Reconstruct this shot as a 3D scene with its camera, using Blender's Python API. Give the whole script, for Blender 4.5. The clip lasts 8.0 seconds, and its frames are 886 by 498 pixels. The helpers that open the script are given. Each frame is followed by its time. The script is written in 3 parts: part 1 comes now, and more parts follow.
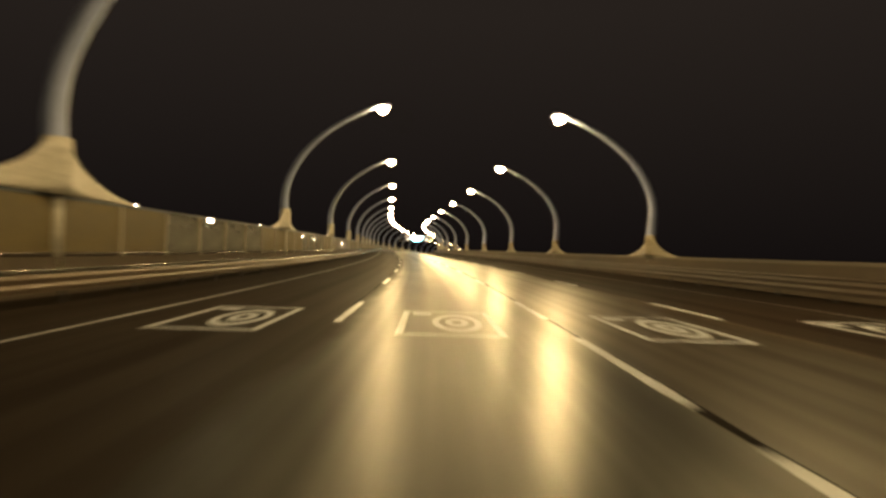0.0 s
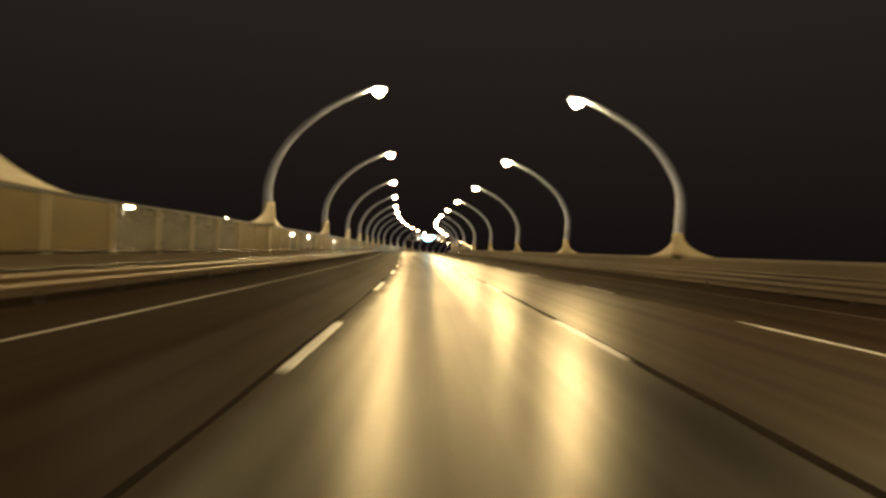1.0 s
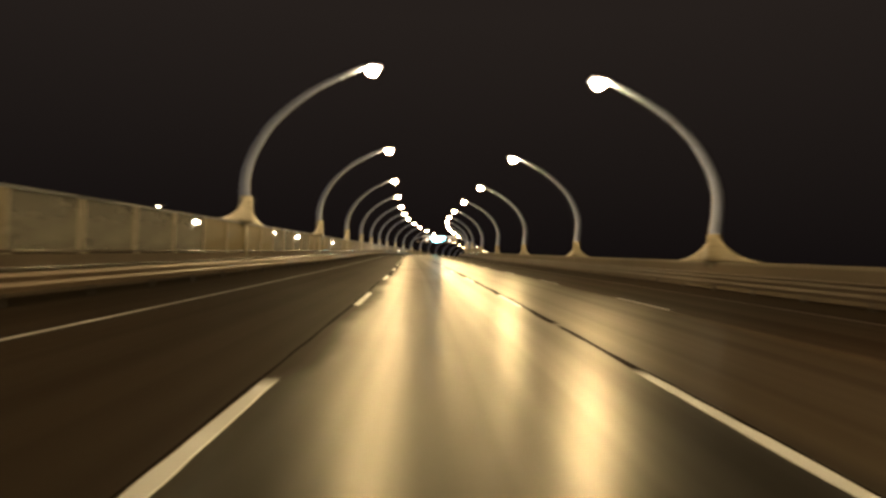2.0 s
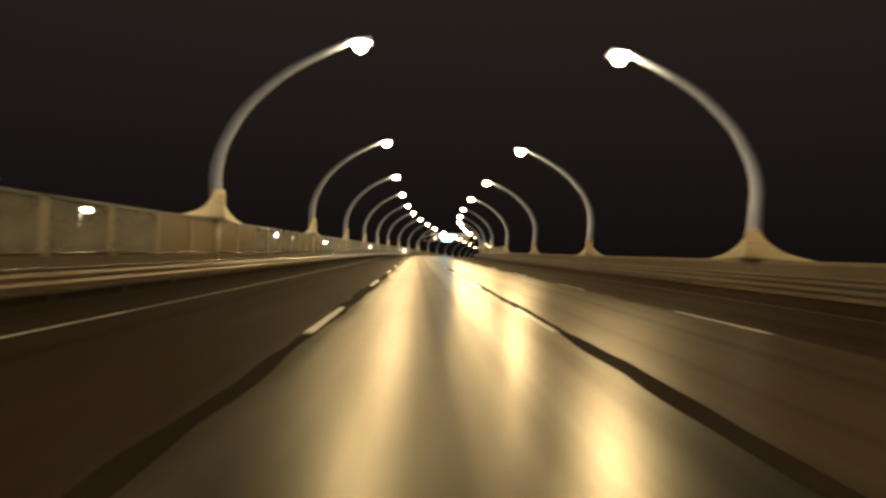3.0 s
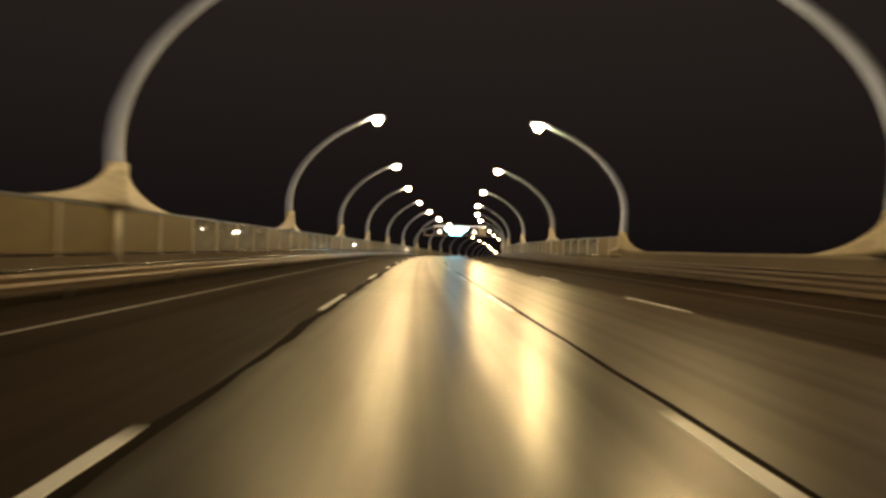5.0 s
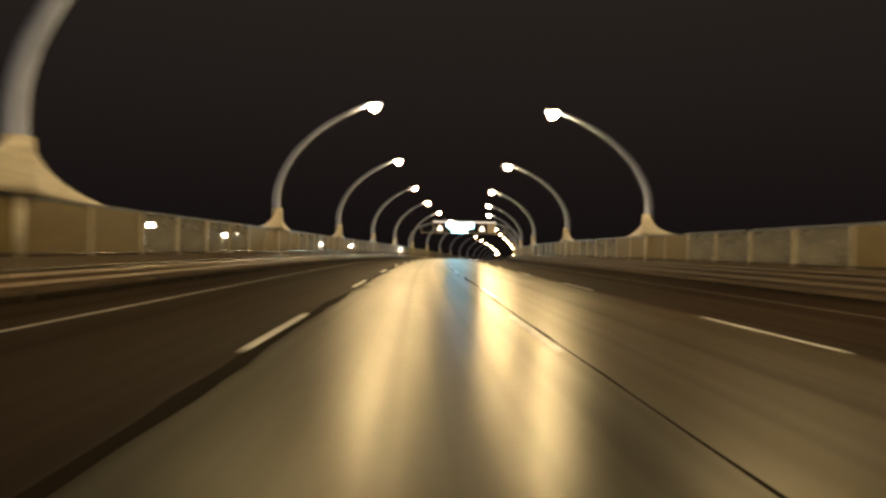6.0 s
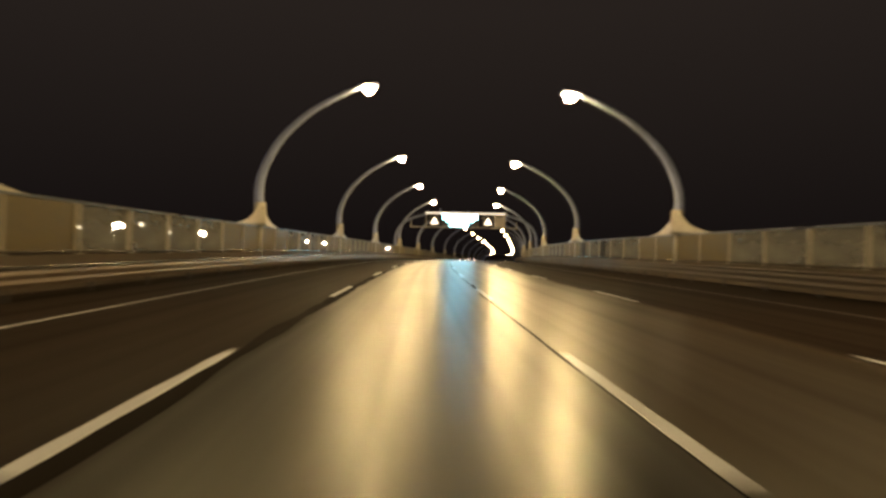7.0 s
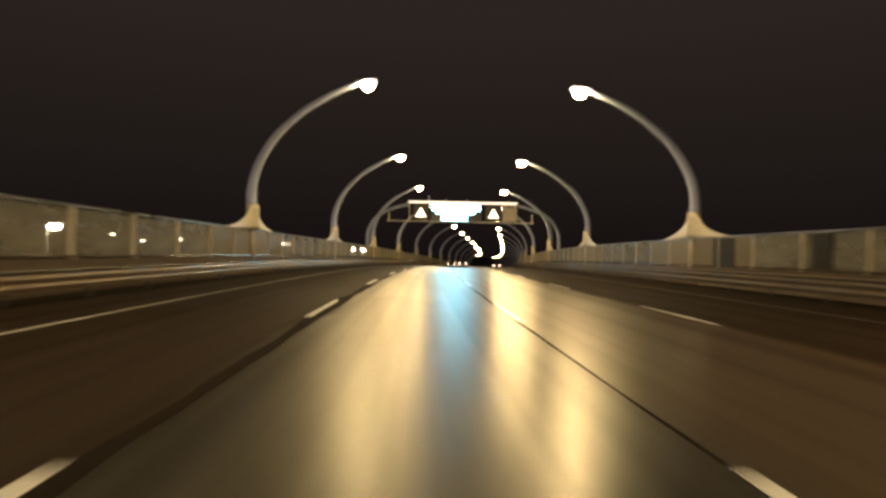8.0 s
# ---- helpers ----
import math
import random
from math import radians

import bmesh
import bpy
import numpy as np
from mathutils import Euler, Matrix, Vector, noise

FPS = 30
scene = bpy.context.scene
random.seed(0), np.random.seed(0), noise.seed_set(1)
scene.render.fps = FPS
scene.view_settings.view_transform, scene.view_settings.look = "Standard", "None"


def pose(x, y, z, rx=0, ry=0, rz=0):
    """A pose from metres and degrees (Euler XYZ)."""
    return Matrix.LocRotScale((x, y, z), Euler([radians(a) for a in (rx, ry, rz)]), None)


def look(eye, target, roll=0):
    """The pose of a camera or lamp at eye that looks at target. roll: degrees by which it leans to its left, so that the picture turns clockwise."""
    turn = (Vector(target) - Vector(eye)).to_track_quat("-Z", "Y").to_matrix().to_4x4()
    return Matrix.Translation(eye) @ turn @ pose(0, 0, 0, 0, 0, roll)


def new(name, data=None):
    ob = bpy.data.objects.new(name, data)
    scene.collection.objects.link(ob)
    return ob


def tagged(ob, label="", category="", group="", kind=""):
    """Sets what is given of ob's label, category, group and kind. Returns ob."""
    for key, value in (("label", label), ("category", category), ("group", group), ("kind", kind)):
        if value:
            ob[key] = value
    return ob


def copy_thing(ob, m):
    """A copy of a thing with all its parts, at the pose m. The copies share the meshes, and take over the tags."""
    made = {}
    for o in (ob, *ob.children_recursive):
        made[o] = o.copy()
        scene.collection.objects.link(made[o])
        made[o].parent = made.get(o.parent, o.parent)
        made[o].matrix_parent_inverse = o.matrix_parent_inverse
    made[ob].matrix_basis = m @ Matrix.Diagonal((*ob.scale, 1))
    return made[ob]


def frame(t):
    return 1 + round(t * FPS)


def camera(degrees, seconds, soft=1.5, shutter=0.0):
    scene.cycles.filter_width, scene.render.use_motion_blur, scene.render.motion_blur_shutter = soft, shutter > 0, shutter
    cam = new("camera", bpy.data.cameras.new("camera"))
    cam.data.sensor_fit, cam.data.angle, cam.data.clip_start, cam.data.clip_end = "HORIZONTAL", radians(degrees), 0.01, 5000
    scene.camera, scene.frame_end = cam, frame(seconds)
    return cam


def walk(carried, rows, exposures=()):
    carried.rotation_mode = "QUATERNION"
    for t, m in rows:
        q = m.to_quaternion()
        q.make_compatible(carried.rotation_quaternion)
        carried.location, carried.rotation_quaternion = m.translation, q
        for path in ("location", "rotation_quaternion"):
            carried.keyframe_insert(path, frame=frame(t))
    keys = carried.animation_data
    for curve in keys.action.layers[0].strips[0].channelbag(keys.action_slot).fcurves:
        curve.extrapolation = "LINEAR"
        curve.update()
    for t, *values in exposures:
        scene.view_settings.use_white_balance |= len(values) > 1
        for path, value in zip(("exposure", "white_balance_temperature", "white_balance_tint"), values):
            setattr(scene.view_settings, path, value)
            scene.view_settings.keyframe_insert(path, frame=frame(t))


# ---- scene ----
cam = camera(70.0, 8.0, soft=3.0, shutter=0.45)
# seconds, place, yaw, pitch and lean to the right in degrees
ROWS = [
    (0.0, -0.307, -0.400, 1.271, -0.489, 0.237, -1.683),
    (0.5, -0.604, 14.292, 1.275, -0.002, 0.187, -2.055),
    (1.0, -1.035, 29.043, 1.294, 0.584, 0.247, -1.820),
    (1.5, -1.671, 43.806, 1.343, 1.015, 0.376, -2.117),
    (2.0, -2.387, 58.578, 1.387, 1.377, 0.453, -2.147),
    (2.5, -3.182, 73.471, 1.438, 1.693, 0.484, -1.914),
    (3.0, -4.060, 88.221, 1.488, 2.089, 0.437, -1.725),
    (3.5, -5.028, 103.035, 1.549, 2.639, 0.307, -1.439),
    (4.0, -6.096, 117.822, 1.605, 2.618, 0.632, -1.529),
    (4.5, -7.179, 132.640, 1.675, 2.298, 0.507, -1.082),
    (5.0, -8.374, 147.202, 1.735, 2.010, 0.227, -1.088),
    (5.4, -9.360, 159.057, 1.793, 1.829, 0.057, -1.155),
    (5.8, -10.150, 170.986, 1.854, 1.704, 0.121, -1.167),
    (6.0, -10.436, 176.963, 1.885, 1.665, 0.266, -1.136),
    (6.5, -11.374, 191.623, 1.960, 1.301, 0.297, -1.170),
    (7.0, -12.210, 206.155, 2.017, 0.755, 0.134, -1.285),
    (7.5, -12.959, 220.583, 2.068, 0.014, 0.126, -0.978),
    (8.0, -13.664, 234.926, 2.095, -0.972, 0.331, -1.287),
]


def seat(x, y, z, yaw, pitch, lean):
    a, b = radians(yaw), radians(pitch)
    return look((x, y, z), (x - 10 * math.sin(a) * math.cos(b), y + 10 * math.cos(a) * math.cos(b), z + 10 * math.sin(b)), -lean)


walk(cam, [(t, seat(*row)) for t, *row in ROWS],
     [(0.0, 0.05, 6420, 11), (0.5, 0.1, 6550, 10), (1.0, 0.10, 6450, 12), (1.5, 0.0, 6300, 15), (3.0, -0.05, 6320, 15), (3.5, 0.05, 6300, 15), (4.0, -0.12, 6150, 16), (4.5, 0.0, 6180, 16),
      (6.0, 0.0, 6280, 16), (6.5, 0.1, 6280, 16), (7.0, 0.05, 6350, 15), (7.5, 0.15, 6380, 14), (8.0, 0.30, 6480, 15)])
# The motorway's alignment: bends and sags every 40 m, from 40 m behind the start.
BEND = [158.8, 122.8, 84.8, 45.9, 10.1, -21.9, -59.2, -103.7, -125.6, -107.9, -68.3, -29.2, -0.3, 21.3, 41.1, 62.1, 84.5, 107.4, 130.3]
SAG = [16.1, 10.1, 3.6, 0.6, 2.2, 2.3, -5.4, -14.1, -20.1, -23.4, -21.4, -15.7, -8.7, -1.8, 4.7, 10.5, 15.7, 20.4, 24.8]
STEP = np.arange(-40, 681, 1.0)
KNOT = np.arange(-40, 681, 40.0)


def run_up(v):
    a = np.cumsum(v)
    return a - a[40]


_k, _q = np.interp(STEP, KNOT, BEND) * 1e-5, np.interp(STEP, KNOT, SAG) * 1e-5
TH = np.cumsum(_k) - _k / 2
TH = TH - TH[40]
GZ = np.cumsum(_q) - _q / 2
GZ = GZ - GZ[40]
AX, AY, AZ = run_up(-np.sin(TH)), run_up(np.cos(TH)), run_up(GZ)


def heading(s):
    return float(np.interp(s, STEP, TH))


def at(s, x, z=0.0):
    """The place s metres along the road, x to the right of its axis, z above it."""
    h = heading(s)
    return Vector((float(np.interp(s, STEP, AX)) + x * math.cos(h), float(np.interp(s, STEP, AY)) + x * math.sin(h), float(np.interp(s, STEP, AZ)) + z))


def stand(s, x, z=0.0, turn=0.0):
    """A pose at that place, turned with the road."""
    return Matrix.Translation(at(s, x, z)) @ Matrix.Rotation(heading(s) + radians(turn), 4, "Z")


# ---- world and light ----
world = bpy.data.worlds.new("night_sky")
scene.world = world
world.use_nodes = True
_nt = world.node_tree
_bg = _nt.nodes["Background"]
_tc = _nt.nodes.new("ShaderNodeTexCoord")
_sx = _nt.nodes.new("ShaderNodeSeparateXYZ")
_rp = _nt.nodes.new("ShaderNodeValToRGB")
_nt.links.new(_tc.outputs["Generated"], _sx.inputs[0])
_nt.links.new(_sx.outputs["Z"], _rp.inputs[0])
_rp.color_ramp.elements[0].position, _rp.color_ramp.elements[0].color = 0.0, (0.0062, 0.0046, 0.0042, 1)
_rp.color_ramp.elements[1].position, _rp.color_ramp.elements[1].color = 0.35, (0.0190, 0.0142, 0.0112, 1)
_nt.links.new(_rp.outputs[0], _bg.inputs[0])
_bg.inputs[1].default_value = 1.0

LAMP_POWER = 400.0
LAMP_COLOUR = (1.0, 0.695, 0.285)


# ---- materials ----
def nodes_of(name):
    m = bpy.data.materials.new(name)
    m.use_nodes = True
    nt = m.node_tree
    return m, nt, nt.nodes["Principled BSDF"]


def node(nt, kind, **values):
    n = nt.nodes.new(kind)
    for k, v in values.items():
        n.inputs[k].default_value = v
    return n


def ramp(nt, source, stops):
    r = nt.nodes.new("ShaderNodeValToRGB")
    el = r.color_ramp.elements
    el[0].position, el[1].position = stops[0][0], stops[-1][0]
    el[0].color, el[1].color = (*stops[0][1], 1), (*stops[-1][1], 1)
    for p, c in stops[1:-1]:
        el.new(p).color = (*c, 1)
    nt.links.new(source, r.inputs[0])
    return r.outputs[0]


def grey(v):
    return (v, v, v)


def surface(name, light, dark, rough=(0.4, 0.6), metal=0.0, coarse=0.6, fine=30.0, bump=0.15, depth=0.01, spec=0.5, stretch=(1, 1, 1), own=0.0):
    """A painted, cast or galvanised surface: two scales of tone, uneven gloss and fine relief."""
    m, nt, b = nodes_of(name)
    tc = node(nt, "ShaderNodeTexCoord")
    mp = node(nt, "ShaderNodeMapping", Scale=stretch)
    nt.links.new(tc.outputs["Object"], mp.inputs[0])
    a = node(nt, "ShaderNodeTexNoise", Scale=coarse, Detail=6.0, Roughness=0.6)
    f = node(nt, "ShaderNodeTexNoise", Scale=fine, Detail=4.0)
    for n in (a, f):
        nt.links.new(mp.outputs[0], n.inputs["Vector"])
    mix = node(nt, "ShaderNodeMath")
    mix.operation = "MULTIPLY_ADD"
    nt.links.new(f.outputs[0], mix.inputs[0])
    mix.inputs[1].default_value = 0.35
    nt.links.new(a.outputs[0], mix.inputs[2])
    src = mix.outputs[0]
    if own:
        oi = node(nt, "ShaderNodeObjectInfo")
        ad = node(nt, "ShaderNodeMath")
        ad.operation = "MULTIPLY_ADD"
        nt.links.new(oi.outputs["Random"], ad.inputs[0])
        ad.inputs[1].default_value = own
        nt.links.new(src, ad.inputs[2])
        src = ad.outputs[0]
    nt.links.new(ramp(nt, src, [(0.42, dark), (0.85 + own, light)]), b.inputs["Base Color"])
    nt.links.new(ramp(nt, a.outputs[0], [(0.3, grey(rough[0])), (0.7, grey(rough[1]))]), b.inputs["Roughness"])
    b.inputs["Metallic"].default_value = metal
    b.inputs["Specular IOR Level"].default_value = spec
    bp = node(nt, "ShaderNodeBump", Strength=bump, Distance=depth)
    nt.links.new(f.outputs[0], bp.inputs["Height"])
    nt.links.new(bp.outputs[0], b.inputs["Normal"])
    return m


def glow(name, colour, power):
    m, nt, b = nodes_of(name)
    b.inputs["Base Color"].default_value = (0.8, 0.8, 0.8, 1)
    b.inputs["Emission Color"].default_value = (*colour, 1)
    b.inputs["Emission Strength"].default_value = power
    return m


def asphalt():
    """Worn, damp asphalt. The UV map holds metres: u across the road, v along it."""
    m, nt, b = nodes_of("damp_asphalt")
    uv = node(nt, "ShaderNodeUVMap")
    sp = node(nt, "ShaderNodeSeparateXYZ")
    nt.links.new(uv.outputs[0], sp.inputs[0])

    def noise_at(scale, sx, sy, detail=5.0):
        mp = node(nt, "ShaderNodeMapping", Scale=(sx, sy, 1))
        nt.links.new(uv.outputs[0], mp.inputs[0])
        n = node(nt, "ShaderNodeTexNoise", Scale=scale, Detail=detail, Roughness=0.6)
        nt.links.new(mp.outputs[0], n.inputs["Vector"])
        return n.outputs[0]

    def fma(source, factor, plus):
        n = node(nt, "ShaderNodeMath")
        n.operation = "MULTIPLY_ADD"
        nt.links.new(source, n.inputs[0])
        n.inputs[1].default_value = factor
        if isinstance(plus, float):
            n.inputs[2].default_value = plus
        else:
            nt.links.new(plus, n.inputs[2])
        return n.outputs[0]

    def times(a, c):
        n = node(nt, "ShaderNodeMix")
        n.data_type, n.blend_type = "RGBA", "MULTIPLY"
        n.inputs[0].default_value = 1.0
        nt.links.new(a, n.inputs[6])
        nt.links.new(c, n.inputs[7])
        return n.outputs[2]

    # wear bands run the length of the lanes: wide ones, and fine tyre streaks that come and go
    band = noise_at(1.0, 1.5, 0.003, 1.0)
    fine = noise_at(1.0, 4.0, 0.004, 1.0)
    patch, grain = noise_at(0.30, 1, 0.30, 2.0), noise_at(60.0, 1, 1, 3.0)
    puddle = noise_at(0.42, 1, 0.22, 4.0)
    # place across the road, with a wandering edge
    mr = node(nt, "ShaderNodeMapRange")
    mr.inputs[1].default_value, mr.inputs[2].default_value = -10.0, 14.0
    nt.links.new(fma(noise_at(0.55, 1, 0.28, 3.0), 0.9, sp.outputs[0]), mr.inputs[0])
    across = mr.outputs[0]

    def u(x):
        return (x + 10.0 + 0.45) / 24.0

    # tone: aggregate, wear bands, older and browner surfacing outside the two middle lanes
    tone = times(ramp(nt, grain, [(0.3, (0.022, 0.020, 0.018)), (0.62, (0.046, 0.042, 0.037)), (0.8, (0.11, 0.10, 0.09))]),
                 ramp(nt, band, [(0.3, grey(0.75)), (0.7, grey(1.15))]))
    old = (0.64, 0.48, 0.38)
    # the lamps' yellow sheen right of LINE_B is put into that lane's colour
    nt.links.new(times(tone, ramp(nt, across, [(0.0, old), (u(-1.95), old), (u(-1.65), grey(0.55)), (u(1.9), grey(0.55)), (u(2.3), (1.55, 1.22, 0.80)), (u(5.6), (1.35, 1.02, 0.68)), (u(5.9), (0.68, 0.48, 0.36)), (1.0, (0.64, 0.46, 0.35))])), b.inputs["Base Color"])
    # gloss: traffic has polished the lane in the middle; the next one is damp in patches, the outer ones dull
    lane = ramp(nt, across, [(0.0, grey(0.74)), (u(-1.95), grey(0.60)), (u(-1.6), grey(0.40)), (u(0.4), grey(0.38)), (u(0.9), grey(0.315)), (u(1.75), grey(0.31)), (u(2.2), grey(0.33)), (u(4.0), grey(0.345)), (u(5.5), grey(0.37)), (u(5.9), grey(0.66)), (1.0, grey(0.78))])
    rough = fma(band, 0.06, lane)
    rough = fma(patch, 0.03, rough)
    nt.links.new(fma(rough, 1.0, -0.03), b.inputs["Roughness"])
    shine = ramp(nt, across, [(0.0, grey(0.12)), (u(-1.95), grey(0.20)), (u(-1.6), grey(0.80)), (u(0.6), grey(1.0)), (u(1.8), grey(1.0)), (u(2.3), grey(1.0)), (u(4.0), grey(1.0)), (u(5.4), grey(0.80)), (u(5.8), grey(0.14)), (1.0, grey(0.10))])
    shine = times(shine, ramp(nt, band, [(0.34, grey(0.45)), (0.52, grey(0.88)), (0.62, grey(1.0))]))
    shine = times(shine, ramp(nt, fine, [(0.34, grey(0.80)), (0.60, grey(1.0))]))
    shine = times(shine, ramp(nt, puddle, [(0.36, grey(1.0)), (0.60, grey(0.75))]))
    # the first stretch has dried, but for the strip beside the line
    dry = node(nt, "ShaderNodeMapRange")
    dry.inputs[1].default_value, dry.inputs[2].default_value = 16.0, 34.0
    dry.inputs[3].default_value = 0.35
    nt.links.new(sp.outputs[1], dry.inputs[0])
    damp = node(nt, "ShaderNodeMath")
    damp.operation = "MAXIMUM"
    nt.links.new(dry.outputs[0], damp.inputs[0])
    nt.links.new(ramp(nt, across, [(0.0, grey(1.0)), (u(-2.0), grey(1.0)), (u(-1.7), grey(0.35)), (u(-0.9), grey(0.40)), (u(-0.3), grey(0.62)), (u(1.0), grey(0.66)), (u(1.4), grey(1.0))]), damp.inputs[1])
    shine = times(shine, damp.outputs[0])
    nt.links.new(shine, b.inputs["Specular IOR Level"])
    # a film of water lies on the polished lanes
    wet = times(shine, ramp(nt, across, [(0.0, grey(0.0)), (u(-1.8), grey(0.0)), (u(-1.5), grey(0.75)), (u(0.4), grey(0.80)), (u(0.9), grey(1.0)), (u(1.8), grey(1.0)), (u(2.2), grey(0.92)), (u(4.6), grey(0.75)), (u(5.6), grey(0.1)), (1.0, grey(0.0))]))
    nt.links.new(wet, b.inputs["Coat Weight"])
    b.inputs["Coat Roughness"].default_value = 0.29
    b.inputs["Coat IOR"].default_value = 1.4
    b.inputs["Specular Tint"].default_value = (0.96, 1.0, 0.84, 1)
    bp = node(nt, "ShaderNodeBump", Strength=0.04, Distance=0.004)
    nt.links.new(grain, bp.inputs["Height"])
    nt.links.new(bp.outputs[0], b.inputs["Normal"])
    return m


def clear_panel():
    """Hazy, dusty acrylic: part of the light goes straight through."""
    m, nt, b = nodes_of("hazy_acrylic")
    tc = node(nt, "ShaderNodeTexCoord")
    mp = node(nt, "ShaderNodeMapping", Scale=(1, 0.5, 1.6))
    nt.links.new(tc.outputs["Object"], mp.inputs[0])
    n = node(nt, "ShaderNodeTexNoise", Scale=0.8, Detail=4.0, Roughness=0.55)
    nt.links.new(mp.outputs[0], n.inputs["Vector"])
    nt.links.new(ramp(nt, n.outputs[0], [(0.35, (0.17, 0.165, 0.14)), (0.7, (0.30, 0.29, 0.25))]), b.inputs["Base Color"])
    b.inputs["Roughness"].default_value = 0.5
    tr = node(nt, "ShaderNodeBsdfTransparent")
    tr.inputs[0].default_value = (0.85, 0.88, 0.86, 1)
    mx = node(nt, "ShaderNodeMixShader")
    nt.links.new(ramp(nt, n.outputs[0], [(0.25, grey(0.48)), (0.8, grey(0.60))]), mx.inputs[0])
    nt.links.new(tr.outputs[0], mx.inputs[1])
    nt.links.new(b.outputs[0], mx.inputs[2])
    nt.links.new(mx.outputs[0], nt.nodes["Material Output"].inputs[0])
    return m


ASPHALT = asphalt()
SEAM = surface("tar_seam", (0.018, 0.014, 0.011), (0.009, 0.007, 0.005), (0.75, 0.95), fine=25, bump=0.5, spec=0.05)
PAINT_LINE = surface("road_paint", (0.80, 0.86, 0.95), (0.62, 0.66, 0.71), (0.31, 0.42), coarse=1.5, fine=14, bump=0.1, depth=0.004, spec=0.9)
PALE = surface("pale_painted_steel", (0.54, 0.50, 0.41), (0.36, 0.33, 0.27), (0.35, 0.55), coarse=0.9, fine=22, own=0.06)
PAINT_EDGE = surface("thin_road_paint", (0.60, 0.62, 0.65), (0.34, 0.35, 0.36), (0.5, 0.8), coarse=1.5, fine=14, bump=0.3, depth=0.004)
PAINT_WORN = surface("worn_road_paint", (0.26, 0.26, 0.25), (0.09, 0.088, 0.085), (0.5, 0.8), coarse=1.5, fine=14, bump=0.3, depth=0.004)
STEEL = surface("painted_mast_steel", (0.39, 0.465, 0.74), (0.27, 0.33, 0.52), (0.35, 0.55), coarse=0.9, fine=22, own=0.06)
FLARE = surface("cream_cladding", (0.64, 0.62, 0.54), (0.44, 0.415, 0.35), (0.3, 0.5), coarse=1.2, fine=9, stretch=(1, 1, 7), bump=0.3, depth=0.02, own=0.06)
# FLARE again, with the weaker light at the low parapet put into its colour
FLARE_LESS_LIT = surface("less_lit_cladding", (0.36, 0.32, 0.23), (0.22, 0.19, 0.13), (0.4, 0.6), coarse=1.2, fine=9, stretch=(1, 1, 7), bump=0.3, depth=0.02, own=0.06)
DOOR = surface("black_door_paint", (0.022, 0.020, 0.018), (0.012, 0.011, 0.010), (0.5, 0.7), spec=0.2)
TAN = surface("tan_barrier_panel", (0.170, 0.130, 0.048), (0.098, 0.073, 0.026), (0.4, 0.6), coarse=0.8, fine=12, stretch=(1, 1, 3), own=0.12)
CLEAR = clear_panel()
GALV = surface("galvanised_steel", (0.19, 0.142, 0.10), (0.145, 0.108, 0.077), (0.34, 0.46), metal=0.25, coarse=0.25, fine=9, own=0.05, bump=0.05)
# GALV's tones at 0.55 and rougher, for the guardrail on the right
DULL = surface("darker_galvanised_steel", (0.105, 0.078, 0.056), (0.078, 0.058, 0.041), (0.45, 0.6), metal=0.2, coarse=0.25, fine=9, own=0.05, bump=0.05)
RAIL = surface("grey_capping_steel", (0.17, 0.19, 0.22), (0.11, 0.12, 0.14), (0.25, 0.4), metal=0.5, coarse=0.5, fine=20, bump=0.05)
CAP = surface("weathered_capping", (0.21, 0.18, 0.14), (0.13, 0.11, 0.085), (0.6, 0.8), coarse=0.35, fine=18, bump=0.2)
SMOOTH = surface("smooth_steel", (0.50, 0.47, 0.42), (0.34, 0.31, 0.27), (0.11, 0.18), metal=0.8, coarse=0.5, fine=35, bump=0.0)
CONCRETE = surface("weathered_concrete", (0.125, 0.098, 0.07), (0.075, 0.058, 0.042), (0.7, 0.9), coarse=0.35, fine=18, bump=0.4, stretch=(1, 1, 2))
DARK = surface("dark_grey_steel", (0.09, 0.09, 0.09), (0.04, 0.04, 0.04), (0.4, 0.6))
DARK_SMOOTH = surface("dark_smooth_steel", (0.12, 0.10, 0.08), (0.06, 0.05, 0.04), (0.11, 0.18), metal=0.3, bump=0.0)
LAND = surface("dark_land", (0.05, 0.045, 0.03), (0.02, 0.02, 0.014), (0.85, 1.0), coarse=0.02, fine=0.6, bump=0.6, depth=0.3)
LENS = glow("lamp_lens", LAMP_COLOUR, LAMP_POWER)
LENS_STRONG = glow("strong_lamp_lens", LAMP_COLOUR, LAMP_POWER * 1.75)
LENS_MIDDLE = glow("middling_lamp_lens", LAMP_COLOUR, LAMP_POWER * 1.15)
LENS_WEAK = glow("weak_lamp_lens", LAMP_COLOUR, LAMP_POWER * 0.2)
CITY = glow("distant_lamp_lens", (1.0, 0.80, 0.50), 400.0)
CITY_WEAK = glow("weak_distant_lamp_lens", (1.0, 0.80, 0.50), 20.0)
SIGN_BLUE = glow("sign_leds_blue_white", (0.30, 0.84, 1.0), 27.0)
SIGN_WARM = glow("sign_leds_warm", (1.0, 0.80, 0.55), 4.0)
STRIP = glow("gantry_strip_light", (1.0, 0.84, 0.62), 2.2)
BOARD = surface("cream_sign_board", (0.85, 0.80, 0.72), (0.70, 0.65, 0.57), (0.4, 0.6))
WHITE = surface("white_painted_steel", (0.82, 0.80, 0.76), (0.66, 0.63, 0.58), (0.4, 0.6))


